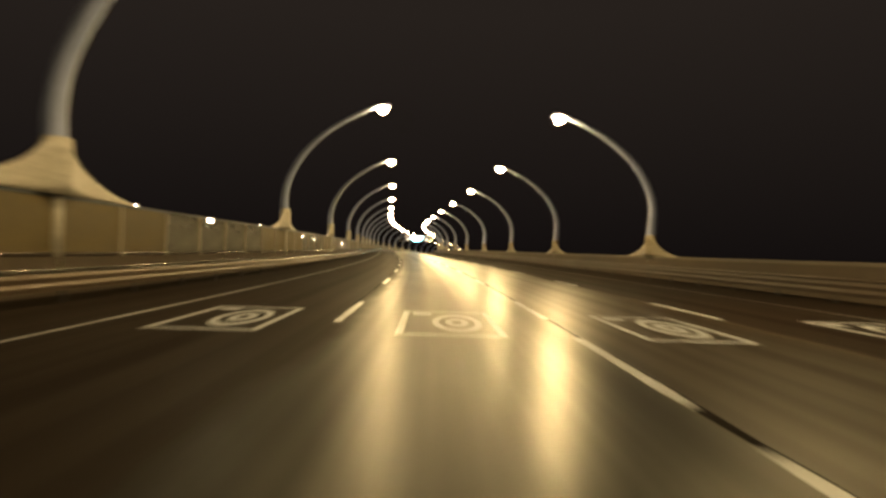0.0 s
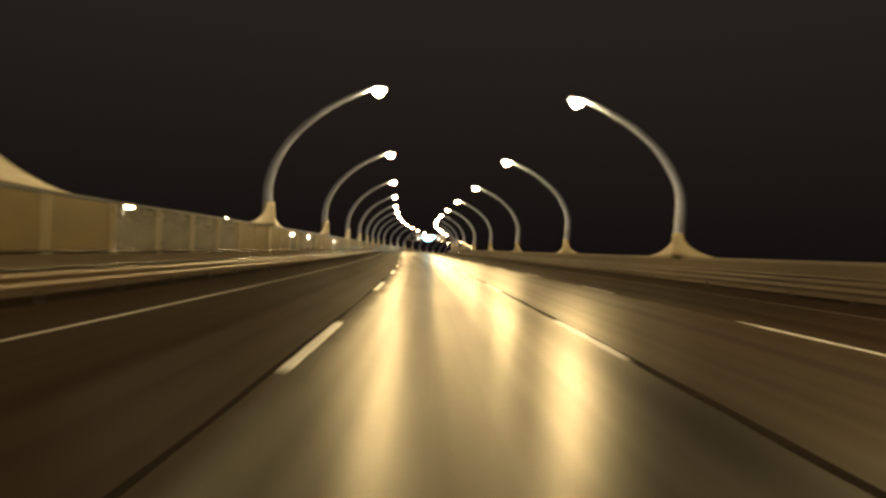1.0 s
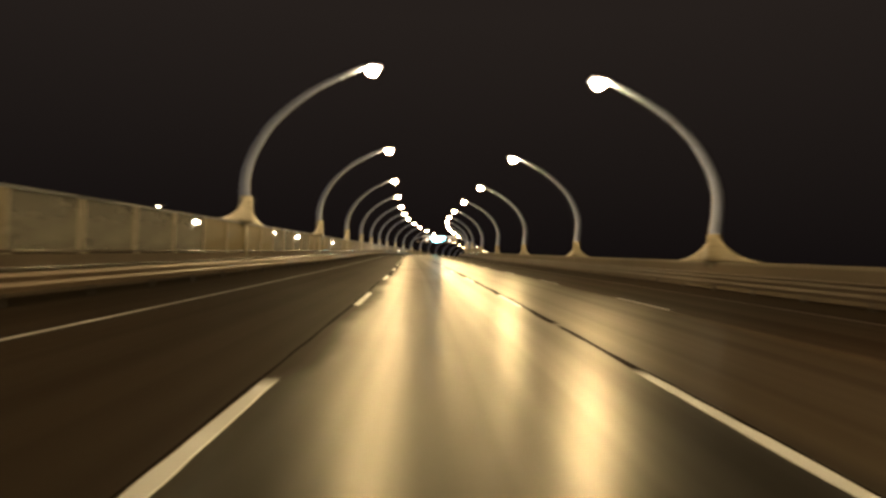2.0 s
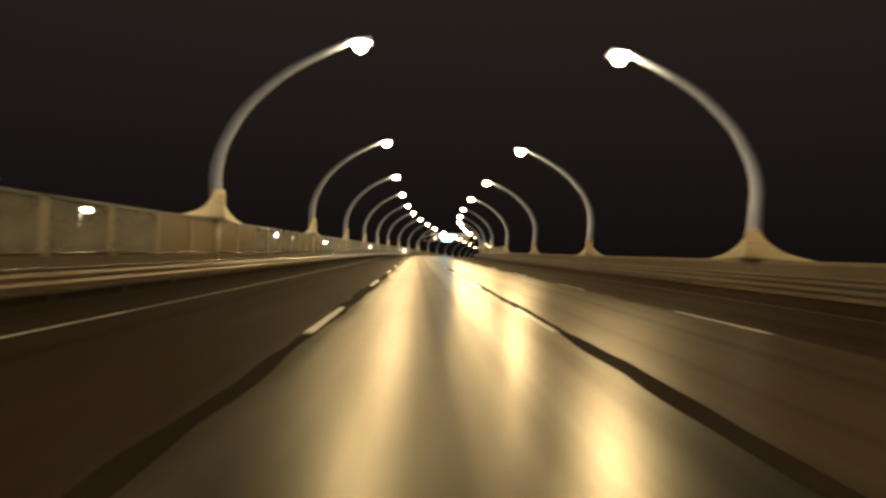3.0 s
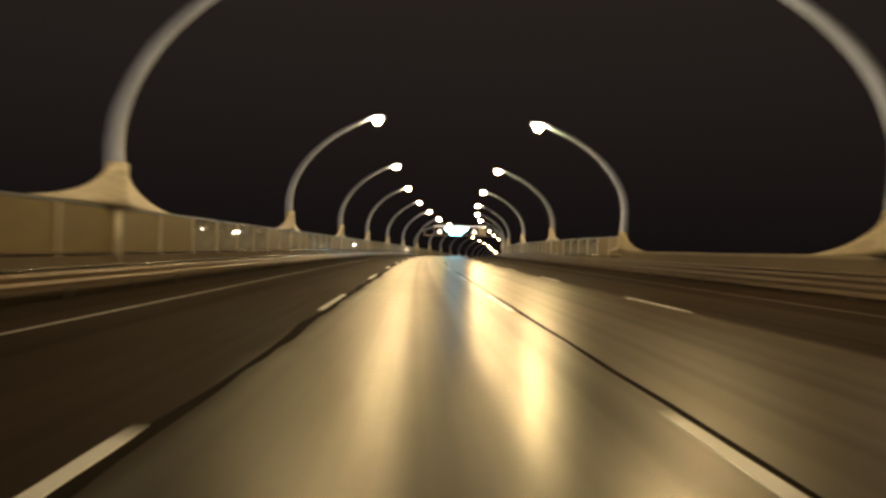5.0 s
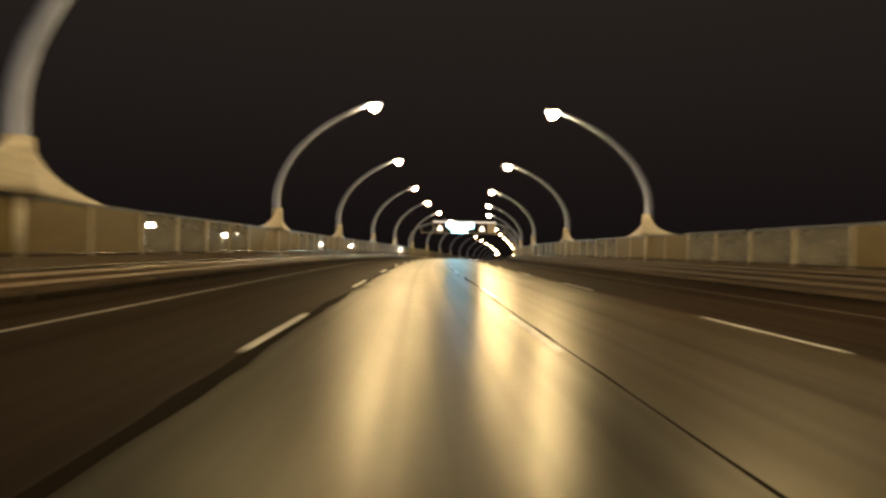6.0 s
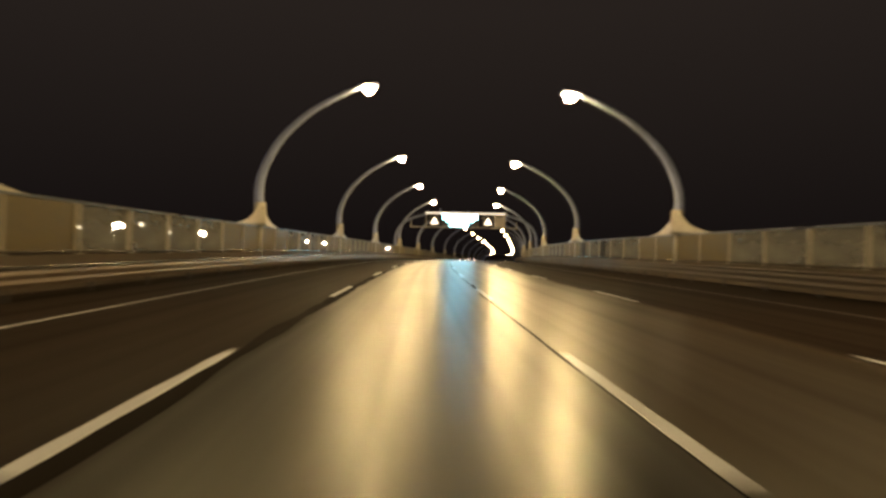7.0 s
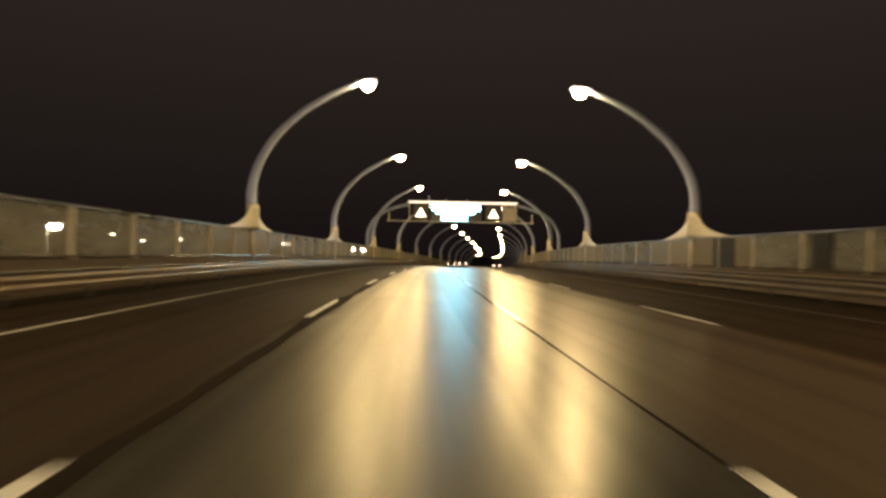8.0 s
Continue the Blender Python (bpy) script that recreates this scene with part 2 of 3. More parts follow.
# ---- mesh helpers ----
def thing(name, bm, material, label="", category="", group="", kind=""):
    me = bpy.data.meshes.new(name)
    bm.normal_update()
    bm.to_mesh(me)
    bm.free()
    me.materials.append(material)
    return tagged(new(name, me), label, category, group, kind)


def part(name, bm, material, parent, label=""):
    ob = thing(name, bm, material, label)
    ob.parent = parent
    return ob


def again(name, ob, parent, m):
    """Another object on the same mesh."""
    o = new(name, ob.data)
    o.parent = parent
    o.matrix_basis = m
    return o


def shade(bm, on=True):
    for f in bm.faces:
        f.smooth = on
    return bm


def box(bm, x0, x1, y0, y1, z0, z1, bevel=0.0):
    r = bmesh.ops.create_cube(bm, size=1.0)
    for v in r["verts"]:
        v.co = Vector((x0 + (v.co.x + 0.5) * (x1 - x0), y0 + (v.co.y + 0.5) * (y1 - y0), z0 + (v.co.z + 0.5) * (z1 - z0)))
    if bevel:
        es = list({e for v in r["verts"] for e in v.link_edges})
        bmesh.ops.bevel(bm, geom=es, offset=bevel, segments=2, affect="EDGES")
    return bm


def sweep(profile, s0, s1, gap=3.0, closed=True, bm=None):
    """A section (x, z) drawn along the road, with metres in the UV map."""
    bm = bm or bmesh.new()
    uv = bm.loops.layers.uv.verify()
    n = max(1, int(round((s1 - s0) / gap)))
    rings = []
    dist = [0.0]
    for a, b in zip(profile, profile[1:]):
        dist.append(dist[-1] + math.hypot(b[0] - a[0], b[1] - a[1]))
    for i in range(n + 1):
        s = s0 + (s1 - s0) * i / n
        rings.append((s, [bm.verts.new(at(s, x, z)) for x, z in profile]))
    k = len(profile)
    for (sa, ra), (sb, rb) in zip(rings, rings[1:]):
        for j in range(k if closed else k - 1):
            l = (j + 1) % k
            f = bm.faces.new((ra[j], ra[l], rb[l], rb[j]))
            for loop, (q, s) in zip(f.loops, ((j, sa), (l, sa), (l, sb), (j, sb))):
                loop[uv].uv = (profile[q][0], s)
    if closed:
        bm.faces.new(rings[0][1][::-1])
        bm.faces.new(rings[-1][1])
    bmesh.ops.recalc_face_normals(bm, faces=bm.faces) if closed else None
    return bm


def tube(points, radii, sides=14, bm=None, squash=1.0):
    """A tapered tube along points; capped."""
    bm = bm or bmesh.new()
    rings = []
    for i, p in enumerate(points):
        p = Vector(p)
        d = (Vector(points[min(i + 1, len(points) - 1)]) - Vector(points[max(i - 1, 0)])).normalized()
        a = d.cross(Vector((0, 1, 0)))
        a = a.normalized() if a.length > 1e-4 else Vector((1, 0, 0))
        b = d.cross(a).normalized()
        rings.append([bm.verts.new(p + radii[i] * (a * math.cos(q) + b * math.sin(q) * squash)) for q in (2 * math.pi * j / sides for j in range(sides))])
    for ra, rb in zip(rings, rings[1:]):
        for j in range(sides):
            bm.faces.new((ra[j], ra[(j + 1) % sides], rb[(j + 1) % sides], rb[j]))
    bm.faces.new(rings[0])
    bm.faces.new(rings[-1][::-1])
    bmesh.ops.recalc_face_normals(bm, faces=bm.faces)
    return shade(bm)


def smooth_path(pts, n=6):
    out = []
    for i in range(len(pts) - 1):
        p0, p1, p2, p3 = (pts[max(0, min(len(pts) - 1, j))] for j in (i - 1, i, i + 1, i + 2))
        for k in range(n):
            u = k / n
            out.append(tuple(0.5 * (2 * b + (c - a) * u + (2 * a - 5 * b + 4 * c - d) * u * u + (3 * b - a - 3 * c + d) * u ** 3) for a, b, c, d in zip(p0, p1, p2, p3)))
    out.append(pts[-1])
    return out


# ---- the motorway ----
MAST_L, MAST_R = -9.19, 14.02      # the two rows of masts, across the road
PITCH = 25.41                      # from mast to mast
FIRST_L, FIRST_R = 40.11, 38.57
STRAY = {0: 0.38, 1: 0.09, 2: -0.29, 3: 0.08, 4: 0.34, 5: -0.14, 6: -0.28, 7: -0.19, 8: -0.81, 9: 0.72, 10: 0.19, 11: -0.22, 12: 0.09}   # mast pairs off the even pitch
EDGE_L, LINE_A, LINE_B, LINE_C, EDGE_R = -5.59, -1.94, 1.93, 5.81, 9.75
JOG, SHIFT = 190.0, 0.25           # from here on the line beside the middle lane lies further out
BAY = PITCH / 8
END = 660.0
TALL_R = FIRST_R + 6 * PITCH       # from here on the right side has the high barrier too

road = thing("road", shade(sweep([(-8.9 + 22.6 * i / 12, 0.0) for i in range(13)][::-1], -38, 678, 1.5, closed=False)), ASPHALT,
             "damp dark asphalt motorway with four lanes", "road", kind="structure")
thing("bridge_deck", sweep([(-9.6, -0.02), (14.45, -0.02), (14.45, -6.2), (-9.6, -6.2)], -38, 678, 6.0), CONCRETE, "plain concrete embankment carrying the motorway", "embankment", kind="structure")

_bm = bmesh.new()
_xs = sorted([-3000, -1500, -700, -300, -120, -40, -12, 16, 60, 150, 350, 800, 1600, 3000])
_ys = [-3000, -1200, -400] + list(range(-100, 701, 40)) + [900, 1400, 2200, 3500]
_g = [[_bm.verts.new((x, y, float(np.interp(y, AY, AZ)) - 5.0)) for x in _xs] for y in _ys]
for _a, _b in zip(_g, _g[1:]):
    for _i in range(len(_xs) - 1):
        _bm.faces.new((_a[_i], _a[_i + 1], _b[_i + 1], _b[_i]))
thing("ground", _bm, LAND, "dark unlit land below the motorway", "ground", kind="structure")

# painted lines
part("edge_line", sweep([(EDGE_L - 0.05, 0.004), (EDGE_L + 0.05, 0.004)][::-1], -36, 400, 1.5, closed=False), PAINT_EDGE, road, "solid white edge line")
part("edge_line", sweep([(EDGE_R - 0.05, 0.004), (EDGE_R + 0.05, 0.004)][::-1], -36, 400, 1.5, closed=False), PAINT_WORN, road, "solid white edge line")


def ragged_strip(x, half, s0, s1, seed):
    """A poured joint with uneven edges."""
    rnd = random.Random(seed)
    bm = bmesh.new()
    n = int((s1 - s0) / 0.7)
    last, wl, wr = None, half, half
    for i in range(n + 1):
        wl += (half - wl) * 0.25 + rnd.uniform(-0.42, 0.42) * half
        wr += (half - wr) * 0.25 + rnd.uniform(-0.42, 0.42) * half
        s = s0 + (s1 - s0) * i / n
        row = (bm.verts.new(at(s, x - max(0.3 * half, wl), 0.003)), bm.verts.new(at(s, x + max(0.3 * half, wr), 0.003)))
        if last:
            bm.faces.new((last[0], last[1], row[1], row[0]))
        last = row
    return bm


for _x, _w, _s0, _s1 in ((LINE_A - 0.10, 0.035, 14, 84), (LINE_A + 0.04, 0.135, 84.4, 150), (LINE_A + 0.14, 0.105, 150.4, 400), (LINE_B + 0.04, 0.05, -36, 70),
                         (LINE_B + 0.08, 0.11, 70.4, 136), (LINE_B + 0.12, 0.04, 136.4, 195), (LINE_B + SHIFT - 0.06, 0.08, 195.4, 206),
                         (LINE_B + 0.03, 0.03, 206.4, 222), (LINE_B + 0.06, 0.085, 222.4, 229), (LINE_B + 0.05, 0.03, 229.4, 310)):
    part("tar_seam", ragged_strip(_x, _w, _s0, _s1, 7), SEAM, road, "dark sealed joint between the lanes")


def dash_rows():
    for x, first, gap in ((LINE_A, 10.5, 12.46), (LINE_B, 11.9, 12.38), (LINE_C, 12.7, 12.34)):
        s = first - 4 * gap
        while s < 380:
            jogged = x == LINE_B and s > JOG
            yield x + ((SHIFT if s < 205 else 0.11) if jogged else 0.0), s - (3.6 if jogged and s < 200 else 0.0)
            s += gap
    yield LINE_B, 5.0


def worn_dash(x, s, seed, wide):
    """A painted dash with chipped ends and slightly uneven sides."""
    rnd = random.Random(seed)
    bm = bmesh.new()
    last = None
    n = 12
    for i in range(n + 1):
        half = wide + rnd.uniform(-0.012, 0.008) - (rnd.uniform(0.0, 0.02) if i in (0, n) else 0)
        row = [bm.verts.new(at(s + 4.2 * i / n, x + d, z)) for d, z in ((-half, 0.002), (-half + 0.008, 0.009), (half - 0.008, 0.009), (half, 0.002))]
        if last:
            for j in range(3):
                bm.faces.new((last[j], last[j + 1], row[j + 1], row[j]))
        last = row
    return bm


for _i, (_x, _s) in enumerate(dash_rows()):
    part("lane_dash", worn_dash(_x, _s, _i, 0.052 if _x == LINE_C else 0.075), PAINT_LINE, road)


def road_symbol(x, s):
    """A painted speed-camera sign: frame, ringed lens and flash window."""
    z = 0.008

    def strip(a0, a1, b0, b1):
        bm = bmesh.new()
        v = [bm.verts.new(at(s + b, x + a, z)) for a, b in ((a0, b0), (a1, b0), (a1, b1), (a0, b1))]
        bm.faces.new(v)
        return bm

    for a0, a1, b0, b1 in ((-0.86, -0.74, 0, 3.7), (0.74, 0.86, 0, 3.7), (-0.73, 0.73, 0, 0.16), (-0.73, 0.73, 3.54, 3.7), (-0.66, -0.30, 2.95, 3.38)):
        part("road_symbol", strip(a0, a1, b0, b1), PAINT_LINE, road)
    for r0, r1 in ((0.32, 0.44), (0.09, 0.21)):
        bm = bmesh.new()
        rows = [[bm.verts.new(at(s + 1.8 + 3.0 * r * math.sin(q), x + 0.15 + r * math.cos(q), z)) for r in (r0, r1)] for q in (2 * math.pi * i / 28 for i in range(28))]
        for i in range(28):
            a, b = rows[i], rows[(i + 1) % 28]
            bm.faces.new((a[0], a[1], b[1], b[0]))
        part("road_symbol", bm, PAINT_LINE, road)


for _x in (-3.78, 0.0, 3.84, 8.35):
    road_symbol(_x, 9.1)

# ---- barriers ----
def parapet(name, x, s0, s1, top, label):
    """Concrete kerb wall below the barrier."""
    section = [(x - 0.24, -0.05), (x + 0.24, -0.05), (x + 0.19, 0.35), (x + 0.16, top - 0.12), (x + 0.16, top), (x - 0.16, top), (x - 0.16, top - 0.12), (x - 0.19, 0.35)]
    thing(name, sweep(section, s0, s1), CONCRETE, label, "wall", kind="structure")


parapet("parapet_left", MAST_L, -36, END, 0.88, "weathered concrete parapet below the noise barrier")
parapet("parapet_right_low", MAST_R, -36, TALL_R, 1.17, "weathered concrete parapet along the motorway")
parapet("parapet_right", MAST_R, TALL_R + 0.02, END, 0.88, "weathered concrete parapet below the noise barrier")

barrier_l = tagged(new("noise_barrier_left"), "noise barrier of hazy clear and tan panels between steel posts", "noise barrier", kind="structure")
barrier_r = tagged(new("noise_barrier_right"), "noise barrier of hazy clear and tan panels between steel posts", "noise barrier", kind="structure")


def panel_mesh(name, material, height, thick):
    bm = box(bmesh.new(), -thick / 2, thick / 2, 0.04, BAY - 0.04, 0.0, height, 0.012)
    me = bpy.data.meshes.new(name)
    bm.to_mesh(me)
    bm.free()
    me.materials.append(material)
    return me


TAN_MESH, CLEAR_MESH = panel_mesh("tan_panel", TAN, 1.29, 0.09), panel_mesh("clear_panel", CLEAR, 1.29, 0.025)
_bm = box(bmesh.new(), -0.085, 0.085, -0.055, 0.055, 0.0, 1.38, 0.010)
box(_bm, -0.14, 0.14, -0.10, 0.10, 0.0, 0.03)
POST_MESH = bpy.data.meshes.new("post")
_bm.to_mesh(POST_MESH)
_bm.free()
POST_MESH.materials.append(PALE)


def bay_start(first, n):
    """Where the bay begins: the posts keep to the masts, which stray from the even pitch."""
    k, rest = divmod(n, 8)
    a, b = STRAY.get(k, 0.0), STRAY.get(k + 1, 0.0)
    return first + n * BAY + a + (b - a) * min(1.0, max(0.0, (rest - 2) / 4))


def fill_barrier(barrier, x, first, s0, s1):
    """Posts and panels, eight bays from mast to mast, tan ones beside the masts."""
    n = int(math.ceil((s0 - first) / BAY - 0.01))
    while bay_start(first, n) < s1:
        s = bay_start(first, n)
        wide = Matrix.Diagonal((1, (bay_start(first, n + 1) - s) / BAY, 1, 1))
        o = new("post", POST_MESH)
        o.parent, o.matrix_basis = barrier, stand(s, x, 0.88)
        tan = n % 8 in (0, 1, 6, 7)
        o = new("panel", TAN_MESH if tan else CLEAR_MESH)
        o.parent, o.matrix_basis = barrier, stand(s, x, 0.97) @ wide
        if not tan:
            o.visible_shadow = False
        n += 1
    bow = [(x + 0.10 * math.cos(math.pi * i / 10), 0.96 + 0.028 * math.sin(math.pi * i / 10)) for i in range(11)]
    part("bottom_channel", shade(sweep([(x - 0.10, 0.882), (x + 0.10, 0.882)] + bow, s0, s1)), DARK_SMOOTH, barrier, "dark steel channel")
    part("top_rail", sweep([(x - 0.06, 2.262), (x + 0.06, 2.262), (x + 0.06, 2.325), (x + 0.03, 2.35), (x - 0.03, 2.35), (x - 0.06, 2.325)], s0, s1), RAIL, barrier, "slim grey steel capping rail")


fill_barrier(barrier_l, MAST_L, FIRST_L, -36, 520)
fill_barrier(barrier_r, MAST_R, FIRST_R, TALL_R, 520)


def service_door(s, width):
    """A dark steel door set in the barrier, with its handle."""
    door = part("service_door", box(bmesh.new(), -0.075, 0.075, 0.0, width, 0.0, 1.27, 0.012), DOOR, barrier_r, "dark steel service door")
    door.matrix_basis = stand(s, MAST_R, 0.975)
    part("handle", box(bmesh.new(), -0.11, -0.078, 0.10, 0.24, 0.60, 0.63, 0.006), SMOOTH, door, "steel handle")


service_door(FIRST_R + 224.7, 2.1)
service_door(FIRST_R + 217.8, 1.1)

# the low stretch on the right: a steel rail on the parapet
low = tagged(new("parapet_rail"), "low weathered capping rail on the concrete parapet", "railing", kind="structure")
part("rail", sweep([(MAST_R - 0.10, 1.172), (MAST_R + 0.10, 1.172), (MAST_R + 0.10, 1.27), (MAST_R, 1.30), (MAST_R - 0.10, 1.27)], -36, TALL_R), CAP, low)


def guardrail(name, x, side, s0, s1, beam, rail, z_top):
    """A W-beam with a rail above it, on posts. side: the way to the traffic."""
    g = tagged(new(name), "galvanised steel crash barrier on posts beside the hard shoulder", "guardrail", kind="structure")
    f = side * 0.045
    wave = []
    for i in range(37):
        u = i / 36
        wave.append((0.035 - 0.010 * math.cos(4 * math.pi * u), 0.27 + (z_top - 0.37) * u))
    front = [(x + f + side * a, z) for a, z in wave]
    back = [(x + f + side * (a - 0.012), z) for a, z in wave][::-1]
    part("w_beam", shade(sweep(front + back, s0, s1)), beam, g, "corrugated steel beam")
    bow = [(x + 0.09 * math.cos(math.pi * i / 12), z_top - 0.03 + 0.03 * math.sin(math.pi * i / 12)) for i in range(13)]
    part("top_rail", shade(sweep([(x - 0.09, z_top - 0.09), (x + 0.09, z_top - 0.09)] + bow, s0, s1)), rail, g, "smooth rounded steel rail")
    bm = box(bmesh.new(), -0.03 - side * 0.04, 0.03 - side * 0.04, -0.04, 0.04, 0.0, z_top - 0.09, 0.008)
    box(bm, min(0, f), max(0, f), -0.06, 0.06, 0.42, 0.58)
    first = part("guardrail_post", bm, DARK, g)
    first.matrix_basis = stand(s0 + 1.0, x)
    s = s0 + 1.0 + BAY
    while s < min(s1, 400):
        again("guardrail_post", first, g, stand(s, x))
        s += BAY
    return g


guardrail("guardrail_left", -7.75, 1, -36, END, GALV, SMOOTH, 0.72)
guardrail("guardrail_right", 12.35, -1, -36, END, DULL, DULL, 0.80)

# ---- masts ----
def clad_height(a):
    """Height of the cladding a metres from the mast."""
    a = max(a, 0.31)
    return 0.015 + 1.85 * math.exp(-(a / 1.25) ** 0.78) * (1 - (a / 4.25) ** 3)


def clad_half(a):
    """Half its thickness at the foot."""
    return 0.075 + 0.305 * math.exp(-(a / 0.60) ** 2)


def clad_rim(a):
    """Half its thickness at the upper edge: it closes round the mast."""
    thin = clad_half(a) * (0.64 - 0.36 * min(1.0, a / 0.6))
    return max(thin, math.sqrt(max(0.0, 0.325 ** 2 - a * a)))


def flare_mesh(z0):
    """Cladding that sweeps up from the barrier's top to the mast, along y."""
    bm = bmesh.new()
    ys = [-4.2, -3.8, -3.35, -2.85, -2.35, -1.85, -1.4, -1.05, -0.78, -0.58, -0.44, -0.36, -0.32, -0.27, -0.2, -0.1]
    ys = ys + [0.0] + [-y for y in ys[::-1]]
    cols = []
    for y in ys:
        a = abs(y)
        h = clad_height(a)
        t = clad_half(a)
        fr, bk = [], []
        for i in range(6):
            u = i / 5
            w = t + (clad_rim(a) - t) * u
            fr.append(bm.verts.new((w, y, z0 + h * u)))
            bk.append(bm.verts.new((-w, y, z0 + h * u)))
        cols.append((fr, bk))
    for (fa, ba), (fb, bb) in zip(cols, cols[1:]):
        for i in range(5):
            bm.faces.new((fa[i], fb[i], fb[i + 1], fa[i + 1]))
            bm.faces.new((bb[i], ba[i], ba[i + 1], bb[i + 1]))
        bm.faces.new((fa[5], fb[5], bb[5], ba[5]))
        bm.faces.new((fb[0], fa[0], ba[0], bb[0]))
    for fr, bk in (cols[0], cols[-1]):
        bm.faces.new(fr + bk[::-1])
    bmesh.ops.recalc_face_normals(bm, faces=bm.faces)
    return shade(bm)


def rib_mesh(z):
    """A thin raised seam across the cladding, z above the barrier."""
    half = 1.25 * (-math.log((z + 0.03) / 1.85)) ** 1.282 * 0.95
    bm = bmesh.new()
    n = 24
    rows = []
    for i in range(n + 1):
        y = -half + 2 * half * i / n
        a = abs(y)
        u = min(1.0, z / clad_height(a))
        w = clad_half(a) * (1 - u) + clad_rim(a) * u + 0.005
        rows.append([bm.verts.new((a, y, b)) for a, b in ((w, z - 0.008), (w, z + 0.008), (-w, z + 0.008), (-w, z - 0.008))])
    for a, b in zip(rows, rows[1:]):
        for j in range(4):
            bm.faces.new((a[j], a[(j + 1) % 4], b[(j + 1) % 4], b[j]))
    bm.faces.new(rows[0])
    bm.faces.new(rows[-1][::-1])
    bmesh.ops.recalc_face_normals(bm, faces=bm.faces)
    return bm


def lamp_mast(way, z_lamp, z0, base, lens):
    """A mast bowed over the road. way: +1 where the road lies at larger x."""
    mast = tagged(new("street_lamp"), "pale curved steel street lamp rising from the " + ("low parapet" if z0 < 2 else "noise barrier") + ", lit", "street lamp", "street lamps along the motorway")
    line = [(0.0, z0 + 0.1), (0.0, max(2.4, z0 + 0.5)), (-0.06, 3.4), (-0.08, 4.2), (0.05, 4.95), (0.40, 5.8), (1.02, 6.75), (1.76, 7.5), (2.64, 8.2), (3.60, 8.78), (4.63, 9.28), (5.45, 9.62)]
    k = (z_lamp - 2.4) / (9.75 - 2.4)
    path = smooth_path([(way * a, 0.0, z if z <= 3.0 else 2.4 + (z - 2.4) * k) for a, z in line], 5)
    n = len(path)
    part("mast", tube(path, [0.31 - 0.19 * (i / (n - 1)) ** 1.2 for i in range(n)]), STEEL, mast)
    clad = FLARE_LESS_LIT if z0 < 2 else FLARE
    part("base_cladding", flare_mesh(z0), clad, mast, "cream cladding flared into the barrier" if z0 > 2 else "cream cladding, coloured darker as less lit, flared into the parapet")
    for z in (0.30, 0.62, 0.94):
        o = part("seam", rib_mesh(z), clad, mast)
        o.location.z = z0
    part("base_sleeve", tube([(0, 0, base), (0, 0, z0 + 0.25)], [0.17, 0.17], 18), clad, mast, "cream sleeve round the foot of the mast")
    # luminaire
    x0, z = way * 5.46, z_lamp - 0.12
    bm = bmesh.new()
    box(bm, -0.10, 1.12, -0.40, 0.40, -0.05, 0.11, 0.05)
    for v in bm.verts:
        v.co.z -= 0.04 * max(0, v.co.x) ** 2
        v.co.y *= 1.0 - 0.55 * (v.co.x < 0.1)
        v.co.x *= way
    tilt = Matrix.Rotation(-way * radians(8), 4, "Y")
    head = part("lamp_head", shade(bm, False), STEEL, mast, "flat grey lamp head")
    head.matrix_basis = Matrix.Translation((x0, 0, z)) @ tilt
    bm = bmesh.new()
    bmesh.ops.create_uvsphere(bm, u_segments=16, v_segments=10, radius=1.0)
    bmesh.ops.delete(bm, geom=[v for v in bm.verts if v.co.z > 0.02], context="VERTS")
    bmesh.ops.holes_fill(bm, edges=[e for e in bm.edges if e.is_boundary], sides=0)
    for v in bm.verts:
        v.co = Vector((way * (0.55 + 0.37 * v.co.x), 0.32 * v.co.y, -0.05 + 0.42 * v.co.z))
    bmesh.ops.recalc_face_normals(bm, faces=bm.faces)
    shade(bm)
    part("lens", bm, lens, head, "glowing lens")
    return mast


def place_masts(way, x, first, z_lamp, low_until, change_at, before, after):
    kinds = {}
    for k in range(-2, 25):
        s = first + k * PITCH + STRAY.get(k, 0.0)
        kind = (1.29 if k < low_until else 2.34, before if k < change_at else after if k < 13 else LENS_WEAK)
        if kind not in kinds:
            kinds[kind] = lamp_mast(way, z_lamp, kind[0], 0.6, kind[1])
            kinds[kind].matrix_basis = stand(s, x)
        else:
            copy_thing(kinds[kind], stand(s, x))


place_masts(1, MAST_L, FIRST_L, 10.48, -99, 7, LENS, LENS_MIDDLE)
place_masts(-1, MAST_R, FIRST_R, 9.95, 7, 7, LENS_STRONG, LENS_MIDDLE)

